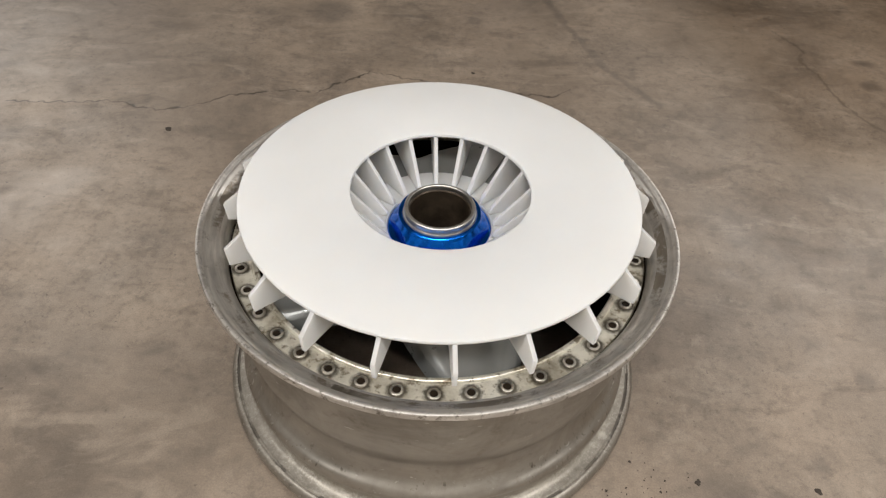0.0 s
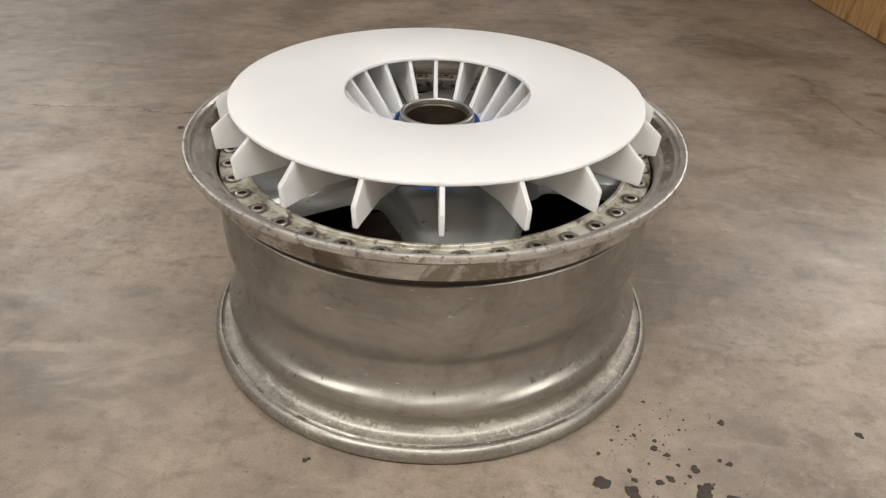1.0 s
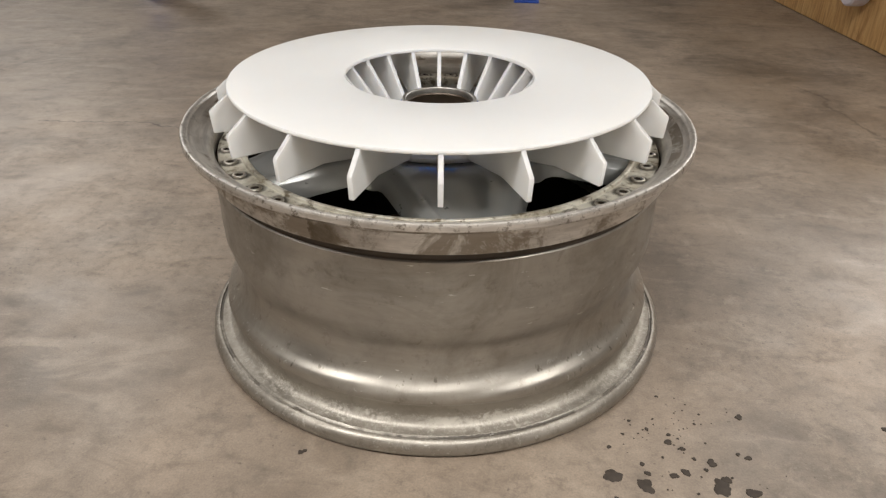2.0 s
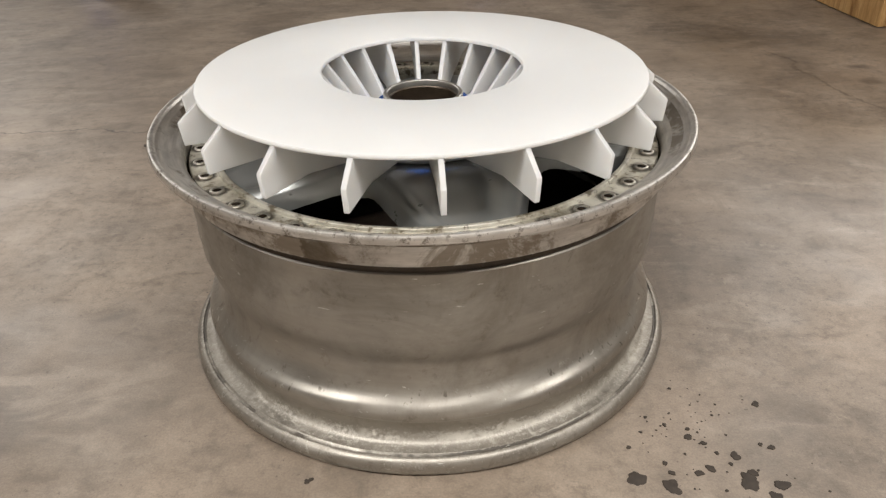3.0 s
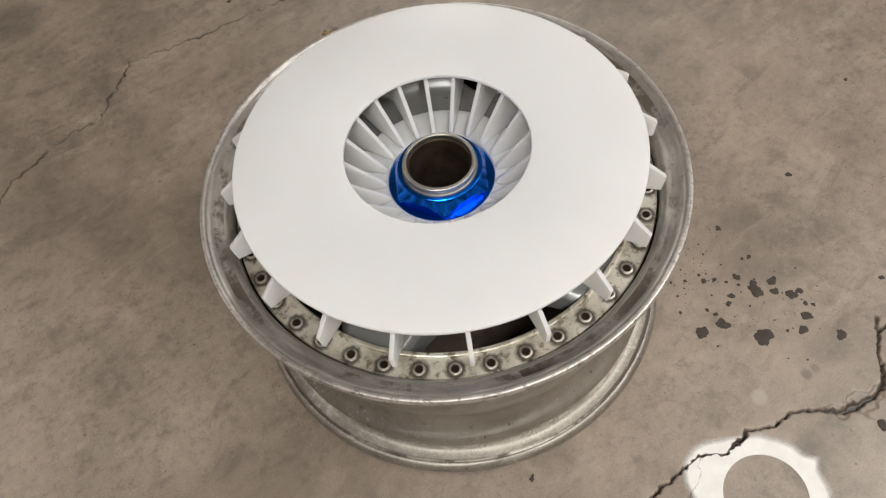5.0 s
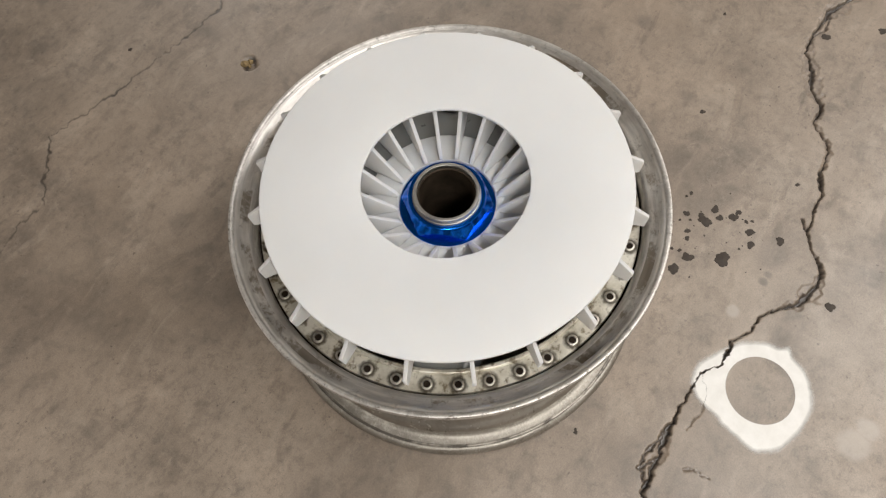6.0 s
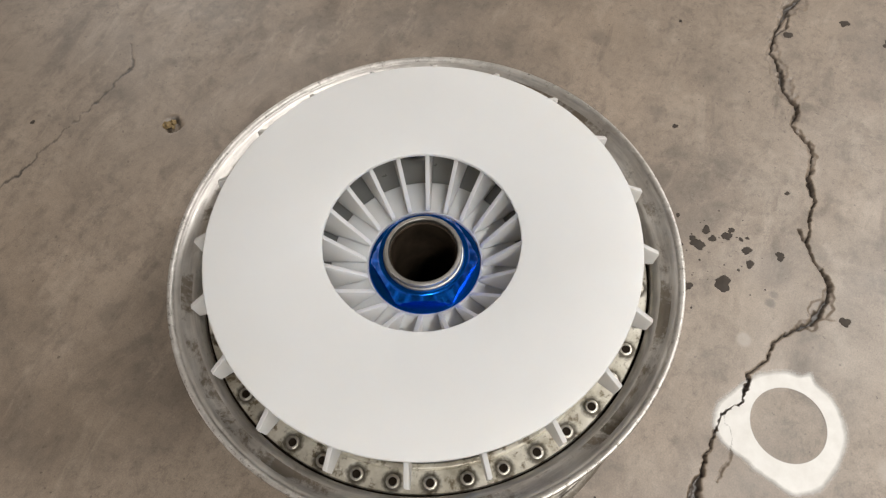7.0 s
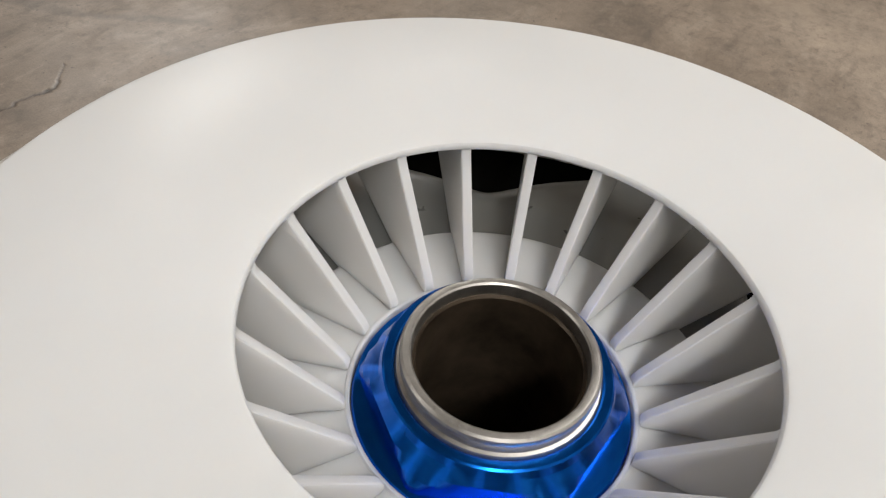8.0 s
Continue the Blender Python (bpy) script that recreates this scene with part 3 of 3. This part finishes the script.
# ---- the wheel ----
def build_wheel():
    wheel = thing("split_rim_wheel", "bare aluminium split-rim racing wheel lying flat on concrete", "wheel")
    # barrel with drop centre, bead seat and back flange
    outer = [(0.2100, 0.1795), (0.2155, 0.1795), (0.2166, 0.1786)]
    outer += smooth_profile([(0.2168, 0.1760), (0.2167, 0.150), (0.2166, 0.133), (0.2158, 0.122), (0.2138, 0.1115), (0.2103, 0.1015), (0.2070, 0.0935), (0.2051, 0.0865), (0.2051, 0.0795), (0.2062, 0.0722), (0.2085, 0.0655), (0.2115, 0.0602), (0.2149, 0.0564), (0.2179, 0.0535), (0.2202, 0.0504), (0.2214, 0.0470), (0.2216, 0.0438)], 0.003)
    outer += [(0.2212, 0.0424), (0.2204, 0.0416)]
    outer += smooth_profile([(0.2190, 0.0408), (0.2178, 0.0385), (0.2173, 0.0340), (0.2173, 0.0270), (0.2182, 0.0218), (0.2212, 0.0186), (0.2255, 0.0174), (0.2300, 0.0170)], 0.003)
    outer += [(0.2314, 0.0156), (0.2326, 0.0154), (0.2335, 0.0164)]
    outer += smooth_profile([(0.2346, 0.0165), (0.2368, 0.0154), (0.2392, 0.0125), (0.2405, 0.0088), (0.2400, 0.0045), (0.2375, 0.0006)], 0.003)
    inner = [(0.2340, 0.0006), (0.2300, 0.0045), (0.2190, 0.0080), (0.2145, 0.0300), (0.2110, 0.0420), (0.2040, 0.0520), (0.2000, 0.0660), (0.2000, 0.0820), (0.2040, 0.0960), (0.2090, 0.1200)]

    def dents(a, j):
        return (0.00035 * math.sin(9 * a + j) * math.sin(4 * a), 0)

    barrel = part("barrel", lathe(outer + inner, 224, True, dents), MAT_BARREL, wheel, "dull stained aluminium barrel")
    # lining that carries the barrel's inner darkness as painted shade
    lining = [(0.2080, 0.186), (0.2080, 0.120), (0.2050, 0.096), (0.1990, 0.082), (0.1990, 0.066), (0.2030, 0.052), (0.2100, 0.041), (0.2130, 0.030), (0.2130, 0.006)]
    part("barrel_inside", lathe(lining + [(r - 0.0008, z) for r, z in reversed(lining)], 96), MAT_INSIDE, wheel, "inside of the barrel, coloured near-black for its deep shade")
    # outer lip
    face = smooth_profile([(0.2150, 0.1930), (0.2152, 0.2010), (0.2160, 0.2070), (0.2195, 0.2118), (0.2250, 0.2145), (0.2300, 0.2180), (0.2335, 0.2212), (0.2352, 0.2220), (0.2364, 0.2226), (0.2374, 0.2242), (0.2390, 0.2252), (0.2410, 0.2254), (0.2424, 0.2240), (0.2425, 0.2185)], 0.002)
    back = smooth_profile([(0.2412, 0.2168), (0.2350, 0.2138), (0.2285, 0.2118), (0.2252, 0.2085), (0.2240, 0.2020), (0.2236, 0.1912), (0.2225, 0.1894)], 0.003)

    def nicks(a, j):
        if 14 < j < 26:
            v = math.sin(37 * a + 1.3 * math.sin(5 * a)) * math.sin(13 * a + 2) * math.sin(71 * a)
            return (-0.0009 * max(0, v - 0.25), -0.0006 * max(0, v - 0.25))
        return (0, 0)

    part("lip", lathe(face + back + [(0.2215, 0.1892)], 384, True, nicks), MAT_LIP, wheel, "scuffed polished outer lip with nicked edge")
    part("lip_gasket", lathe([(0.2222, 0.1889), (0.2175, 0.1880), (0.2142, 0.1852), (0.2142, 0.1812), (0.2152, 0.1798), (0.2095, 0.1798), (0.2095, 0.1889)], 192), MAT_SEAL, wheel, "dark sealant joint under the lip")
    # bolt ring, stepped on its inner side
    part("bolt_ring", lathe([(0.2128, 0.1940), (0.2127, 0.1990), (0.2120, 0.1998), (0.1936, 0.1998), (0.1932, 0.1992), (0.1926, 0.1992), (0.1922, 0.2000), (0.1918, 0.2016), (0.1910, 0.2021), (0.1882, 0.2019), (0.1873, 0.2012), (0.1868, 0.2000), (0.1865, 0.1860), (0.1965, 0.1850)], 256), MAT_RING, wheel, "grimy alloy flange ring")
    part("joint", lathe([(0.2124, 0.1955), (0.2156, 0.1955), (0.2156, 0.1935), (0.2124, 0.1935)], 128), MAT_HOLE, wheel, "dark joint between ring and lip")
    # hollow bolts; a flat black disc stands for the shade in each bore
    bm = lathe([(0.0036, -0.0020), (0.0037, 0.0007), (0.0040, 0.0014), (0.0054, 0.0014), (0.0060, 0.0010), (0.0062, -0.0004), (0.0050, -0.0020)], 20)
    first = part("bolt", bm, MAT_BOLT, wheel, "hollow steel bolt head", 50)
    plug = lathe([(0.0, 0.0004), (0.0046, 0.0006), (0.0046, 0.0000), (0.0, 0.0000)], 14)
    bmesh.ops.remove_doubles(plug, verts=plug.verts, dist=1e-6)
    hole = part("bore", plug, MAT_HOLE, first, "black disc standing for the shade in the bore")
    for k in range(40):
        a = BOLT_PHASE + math.tau * k / 40
        place = pose(BOLT_R * math.cos(a), BOLT_R * math.sin(a), 0.1999 + 0.0003 * math.sin(5 * k), 0, 0, math.degrees(a))
        if k == 0:
            first.matrix_basis = place
        else:
            copy_thing(first, place)
    # centre disc: five wide spokes between V-shaped windows with sloping sides
    bm = bmesh.new()
    radii = np.concatenate([np.linspace(0.044, 0.108, 8), np.linspace(0.109, 0.1238, 14), 0.1240 + 0.0635 * np.linspace(0, 1, 50) ** 1.5])
    across = np.linspace(-1, 1, 61)
    WINDOW_R = (0.1240, 0.1245, 0.1270, 0.1325, 0.1400, 0.1480, 0.1565, 0.1653, 0.1744, 0.1880)
    WINDOW_A = (0.0, 3.6, 6.2, 9.2, 12.5, 15.7, 18.6, 21.3, 23.7, 26.0)
    for spoke in range(5):
        middle = radians(31.5 + 36 + 72 * spoke)
        rows = []
        for r in radii:
            half = radians(36 - float(np.interp(r, WINDOW_R, WINDOW_A)))
            turn = across * half
            off = radians(36) - np.abs(turn)
            # distance past the upper edge of the window, its point rounded
            sunk = (r * np.cos(off) - 0.112) * 0.867 - np.sqrt((r * np.sin(off)) ** 2 + 0.006 ** 2) * 0.499
            face = 0.2050 + 0.0060 * smooth(0.088, 0.117, np.array(r)) - 0.0150 * smooth(0.120, 0.182, np.array(r))
            slope = np.clip(sunk, 0, 0.03)
            z = face - 1.1 * slope ** 2 / (slope + 0.004) + 0.0008 * np.exp(-((sunk + 0.003) / 0.003) ** 2)
            rows.append([bm.verts.new((r * math.cos(middle + t), r * math.sin(middle + t), h)) for t, h in zip(turn, z)])
        for p, q in zip(rows, rows[1:]):
            for j in range(len(p) - 1):
                bm.faces.new((p[j], q[j], q[j + 1], p[j + 1]))
    bmesh.ops.remove_doubles(bm, verts=bm.verts, dist=1e-5)
    # steep inner walls of the windows
    rims = [e for e in bm.edges if e.is_boundary and all(0.1235 < v.co.xy.length < 0.1872 for v in e.verts)]
    for v in [g for g in bmesh.ops.extrude_edge_only(bm, edges=rims)["geom"] if isinstance(g, bmesh.types.BMVert)]:
        turn = math.atan2(v.co.y, v.co.x)
        axis = radians(31.5) + radians(72) * round((turn - radians(31.5)) / radians(72))
        v.co += Vector((0.005 * math.cos(axis), 0.005 * math.sin(axis), -0.015))
    bmesh.ops.recalc_face_normals(bm, faces=bm.faces)
    disc = part("centre_disc", bm, MAT_DISC, wheel, "gunmetal grey five-spoke centre")
    thick = disc.modifiers.new("thickness", "SOLIDIFY")
    thick.thickness, thick.offset = 0.003, -1
    return wheel


build_wheel()


# ---- white turbofan cover ----
VANE_PHASE = radians(5.2)


def build_cover():
    cover = thing("turbofan_wheel_cover", "white printed plastic turbofan cover sitting on the wheel", "wheel cover")
    plate = [(0.0897, 0.2584), (0.0897, 0.2606), (0.0902, 0.2615), (0.0912, 0.2619), (0.1958, 0.2619), (0.1970, 0.2615), (0.1977, 0.2604), (0.1977, 0.2592), (0.1972, 0.2583), (0.1960, 0.2580), (0.0905, 0.2580)]
    part("face_plate", lathe(plate, 256), MAT_WHITE, cover, "smooth flat white ring plate")
    hub = [(0.0541, 0.2070), (0.0541, 0.2118), (0.0546, 0.2122), (0.0556, 0.2122), (0.0562, 0.2112), (0.0575, 0.2106), (0.0890, 0.2106), (0.0900, 0.2098), (0.0900, 0.2066), (0.0892, 0.2060), (0.0550, 0.2060)]
    part("hub_ring", lathe(hub, 160), MAT_WHITE, cover, "white inner mounting ring")
    # one blade, cut from a side outline and thickened
    outline = [(0.0560, 0.2075), (0.0560, 0.2135), (0.0575, 0.2165), (0.0890, 0.2562), (0.0900, 0.2590), (0.1975, 0.2590), (0.1985, 0.2575), (0.2142, 0.2440), (0.2148, 0.2425), (0.2130, 0.2242), (0.2124, 0.2237), (0.1640, 0.2237), (0.0900, 0.2085)]
    bm = bmesh.new()
    half = 0.0021
    left = [bm.verts.new((x, -half, z)) for x, z in outline]
    right = [bm.verts.new((x, half, z)) for x, z in outline]
    bm.faces.new(left)
    bm.faces.new(list(reversed(right)))
    n = len(outline)
    for i in range(n):
        j = (i + 1) % n
        bm.faces.new((left[j], left[i], right[i], right[j]))
    bmesh.ops.recalc_face_normals(bm, faces=bm.faces)
    bmesh.ops.bevel(bm, geom=[e for e in bm.edges if abs(e.verts[0].co.y - e.verts[1].co.y) < 1e-6], offset=0.0004, segments=1, affect="EDGES")
    first = part("vane", bm, MAT_WHITE, cover)
    for k in range(20):
        m = pose(0, 0, 0, 0, 0, math.degrees(VANE_PHASE) + 18 * k)
        if k == 0:
            first.matrix_basis = m
        else:
            copy_thing(first, m)


build_cover()


# ---- centre-lock nut ----
def build_nut():
    nut = thing("centre_lock_nut", "blue anodised centre-lock hex nut with a steel collar", "wheel nut", (0, 0, 0))
    # hexagon with chamfered crown on a round flange
    bm = bmesh.new()
    steps, rings = 144, []
    levels = [(0.0535, 0.2065, 0.0), (0.0535, 0.2095, 0.0), (0.0528, 0.2105, 0.0), (0.0, 0.2109, 1.0), (0.0, 0.2150, 1.0), (0.0, 0.2180, 1.0), (0.0, 0.2215, 1.0), (0.0, 0.2255, 1.0), (0.0425, 0.2286, 0.0), (0.0417, 0.2292, 0.0), (0.0390, 0.2292, 0.0), (0.0382, 0.2286, 0.0), (0.0382, 0.2200, 0.0), (0.0382, 0.2065, 0.0)]
    for r, z, k in levels:
        ring = []
        for i in range(steps):
            a = math.tau * i / steps
            if k:
                local = (a - radians(56)) % radians(60) - radians(30)
                hexed = min(0.0452 / math.cos(local), 0.0512)
                limit = 0.0518 - max(0, z - 0.2150) * 0.78
                rr = min(hexed, limit)
            else:
                rr = r
            ring.append(bm.verts.new((rr * math.cos(a), rr * math.sin(a), z)))
        rings.append(ring)
    for p, q in zip(rings, rings[1:] + rings[:1]):
        for i in range(steps):
            j = (i + 1) % steps
            bm.faces.new((p[i], p[j], q[j], q[i]))
    bmesh.ops.recalc_face_normals(bm, faces=bm.faces)
    part("hex_body", bm, MAT_BLUE, nut, "glossy blue anodised hex body", 18)
    collar = [(0.0380, 0.2210), (0.0380, 0.2286), (0.0374, 0.2296), (0.0362, 0.2300), (0.0360, 0.2306), (0.0360, 0.2330), (0.0364, 0.2338), (0.0366, 0.2352), (0.0363, 0.2364), (0.0354, 0.2372), (0.0342, 0.2374), (0.0332, 0.2373), (0.0325, 0.2366), (0.0320, 0.2340), (0.0318, 0.2300), (0.0320, 0.2210)]
    part("collar", lathe(collar, 128), MAT_COLLAR, nut, "machined steel collar with a groove")
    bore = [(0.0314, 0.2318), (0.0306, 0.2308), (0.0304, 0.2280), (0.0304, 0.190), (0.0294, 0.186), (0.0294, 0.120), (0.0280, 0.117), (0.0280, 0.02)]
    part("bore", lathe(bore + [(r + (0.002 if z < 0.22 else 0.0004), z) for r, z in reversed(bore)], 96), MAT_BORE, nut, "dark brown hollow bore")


build_nut()


# ---- spray ring and oil drips on the floor ----
def build_paint_ring():
    cx, cy, inner, n, m = 0.0771, -0.4078, 0.0425, 240, 46
    verts, cover, faces = [], [], []
    for i in range(n):
        a = math.tau * i / n
        edge = 0.0605 + 0.0065 * math.exp(-(((a + radians(7) + math.pi) % math.tau - math.pi) / 0.09) ** 2) + 0.020 * math.exp(-(((a - radians(115) + math.pi) % math.tau - math.pi) / 0.55) ** 2) + 0.014 * math.exp(-(((a - radians(205) + math.pi) % math.tau - math.pi) / 0.5) ** 2)
        edge += 0.0011 * float(ripple(np.array(0.06 * math.cos(a)), np.array(0.06 * math.sin(a)), 90, 4))
        inside = inner + 0.0005 * math.sin(2 * a + 1)
        for j in range(m):
            f = j / (m - 1)
            r = inside + (edge + 0.012 - inside) * f
            verts.append((cx + r * math.cos(a), cy + r * math.sin(a), 0.0006))
            k = 1 - float(smooth(edge - 0.009, edge + 0.009, np.array(r)))
            cover.append(k * (0.35 + 0.65 * min(1, j / 1.0)))
    for i in range(n):
        for j in range(m - 1):
            p, q = i * m, ((i + 1) % n) * m
            faces.append((p + j, p + j + 1, q + j + 1, q + j))
    v = np.array(verts)
    cover = np.array(cover) * (1 - np.clip(crack_field(v[:, 0], v[:, 1])[0] * 1.6, 0, 1))
    data = bpy.data.meshes.new("paint_ring")
    data.from_pydata(verts, [], faces)
    layer = data.attributes.new("cover", "FLOAT_COLOR", "POINT")
    layer.data.foreach_set("color", np.stack([cover, cover, cover, np.ones(len(cover))], 1).ravel())
    data.materials.append(MAT_PAINT)
    tagged(new("paint_ring", data), "white overspray ring of spray paint on grey concrete", "paint stain")


build_paint_ring()

DRIPS = [(0.216, -0.2917, 0.0125), (0.1685, -0.2433, 0.009), (0.1942, -0.2514, 0.0085), (0.2563, -0.2476, 0.0098), (0.2619, -0.2387, 0.005), (0.2805, -0.2511, 0.0068), (0.2718, -0.262, 0.0058), (0.2828, -0.2773, 0.0075),
         (0.2932, -0.2801, 0.005), (0.2731, -0.3058, 0.007), (0.2561, -0.3146, 0.0064), (0.2824, -0.3456, 0.0072), (0.2213, -0.199, 0.0042), (0.2321, -0.2061, 0.003), (0.230, -0.2336, 0.0046), (0.2195, -0.2382, 0.0042)]
DRIPS += [(0.254, -0.2207, 0.0052), (0.2917, -0.1604, 0.0042), (0.2867, -0.2118, 0.0035), (0.2788, -0.2083, 0.0024), (0.2853, -0.295, 0.0034), (0.2906, -0.3017, 0.0028), (0.1977, -0.2377, 0.0032), (0.1947, -0.2276, 0.0027),
          (0.205, -0.1846, 0.0024), (0.2233, -0.1898, 0.0024), (0.2399, -0.2173, 0.0023), (0.2475, -0.2292, 0.0023), (0.169, -0.210, 0.0024), (0.2421, -0.304, 0.0022)]
DRIPS += [(-0.4615, 0.445, 0.0068), (0.4207, -0.1643, 0.0046), (0.7015, -0.3325, 0.008), (0.6869, -0.3982, 0.009), (0.2279, -0.4373, 0.0076), (0.6461, -0.263, 0.008), (0.6089, -0.1119, 0.0032), (0.3772, -0.3302, 0.0036), (0.0474, 0.6724, 0.004), (-0.0945, -0.2425, 0.0030), (-0.0915, -0.2405, 0.0024)]


def build_drip(x, y, r, seed):
    rng = random.Random(seed)
    bm = bmesh.new()
    n = 44
    waves = [(k, rng.uniform(0, 6.28), rng.uniform(0.12, 0.36) / k ** 0.85) for k in (2, 3, 4, 6, 9, 14)]
    rings = [[], []]
    for i in range(n):
        a = math.tau * i / n
        rr = 0.82 * r * (1 + sum(s * math.sin(k * a + p) for k, p, s in waves))
        rings[0].append(bm.verts.new((rr * math.cos(a), rr * math.sin(a), 0.0001)))
        rings[1].append(bm.verts.new((0.86 * rr * math.cos(a), 0.86 * rr * math.sin(a), 0.0007)))
    for i in range(n):
        j = (i + 1) % n
        bm.faces.new((rings[0][i], rings[0][j], rings[1][j], rings[1][i]))
    bm.faces.new(rings[1])
    ob = part("oil_drip", bm, MAT_OIL)
    ob.location = (x, y, 0)
    size = "large" if r > 0.0065 else "small"
    tagged(ob, size + " dark dried oil drip on the concrete", "oil stain", "oil drips on the floor")


for i, (x, y, r) in enumerate(DRIPS):
    build_drip(x, y, r, i + 3)


def build_spatter():
    """Pinhead specks of oil thrown out round the larger drips."""
    rng = random.Random(11)
    verts, faces = [], []
    for _ in range(85):
        cx, cy, spread = rng.choice(((0.21, -0.185, 0.022), (0.235, -0.225, 0.034), (0.265, -0.275, 0.030), (0.225, -0.165, 0.022)))
        x, y, r = rng.gauss(cx, spread), rng.gauss(cy, spread), 0.0006 + 0.0011 * rng.random() ** 2
        if math.hypot(x, y) < 0.25:
            continue
        k = len(verts)
        n = 9
        for i in range(n):
            a, q = math.tau * i / n, r * rng.uniform(0.7, 1.3)
            verts.append((x + q * math.cos(a), y + q * math.sin(a), 0.0003))
        verts.append((x, y, 0.0006))
        faces.extend((k + i, k + (i + 1) % n, k + n) for i in range(n))
    data = bpy.data.meshes.new("oil_spatter")
    data.from_pydata(verts, [], faces)
    data.materials.append(MAT_OIL)
    tagged(new("oil_spatter", data), "fine black oil spatter on the concrete", "oil stain", kind="stuff")


build_spatter()


def build_crumb():
    """A loose ochre lump lying in the chipped pit."""
    rng = random.Random(5)
    bm = bmesh.new()
    for x, y, r in ((0.1255, 0.4895, 0.0062), (0.1335, 0.4850, 0.0046), (0.1270, 0.4815, 0.0034)):
        made = bmesh.ops.create_icosphere(bm, subdivisions=2, radius=r)
        for v in made["verts"]:
            k = 1 + 0.22 * math.sin(900 * v.co.x + 3 * x) * math.sin(700 * v.co.y) + rng.uniform(-0.08, 0.08)
            v.co = Vector((x + v.co.x * k, y + v.co.y * k, -0.006 + (v.co.z + r) * 0.8 * k))
    tagged(part("crumb", bm, MAT_OCHRE), "small ochre lump of grit in a chipped floor pit", "grit")


build_crumb()


# ---- things at the far side of the garage ----
def build_crate():
    crate = thing("plywood_crate", "golden brown plywood crate standing on the concrete", "crate", (1.0, 1.055, 0))
    crate.rotation_euler = (0, 0, math.atan2(0.058, 0.60))
    part("front_panel", box(bmesh.new(), (0, 0, 0.002), (0.018, 1.5, 0.55), 0.002), MAT_PLY, crate)
    part("end_panel", box(bmesh.new(), (0.0185, 0.001, 0.002), (0.9, 0.019, 0.55), 0.002), MAT_PLY, crate)
    part("lid", box(bmesh.new(), (-0.01, -0.01, 0.5505), (0.9, 1.5, 0.568), 0.002), MAT_PLY, crate)


build_crate()


def build_tub():
    tub = thing("plastic_cap", "pale lilac round plastic cap hung on the plywood", "cap", (0.968, 1.34, 0.148))
    bm = lathe([(0.001, 0.0), (0.052, 0.0), (0.058, 0.004), (0.060, 0.012), (0.060, 0.040), (0.056, 0.044), (0.001, 0.044)], 64)
    bmesh.ops.rotate(bm, verts=bm.verts, matrix=Matrix.Rotation(radians(-90), 3, "Y"))
    part("shell", bm, MAT_TUB, tub)


build_tub()


def build_post(x, y):
    post = thing("stand_leg", "short blue painted steel stand leg on a foot plate", "stand leg", (x, y, 0), "blue legs of a stand")
    part("foot_plate", box(bmesh.new(), (-0.038, -0.05, 0.0), (0.038, 0.05, 0.006), 0.001), MAT_BLUEPAINT, post)
    part("upright", box(bmesh.new(), (-0.032, -0.03, 0.0062), (0.032, 0.03, 0.34), 0.003), MAT_BLUEPAINT, post)


for x, y in ((0.127, 1.74), (-1.02, 1.61)):
    build_post(x, y)
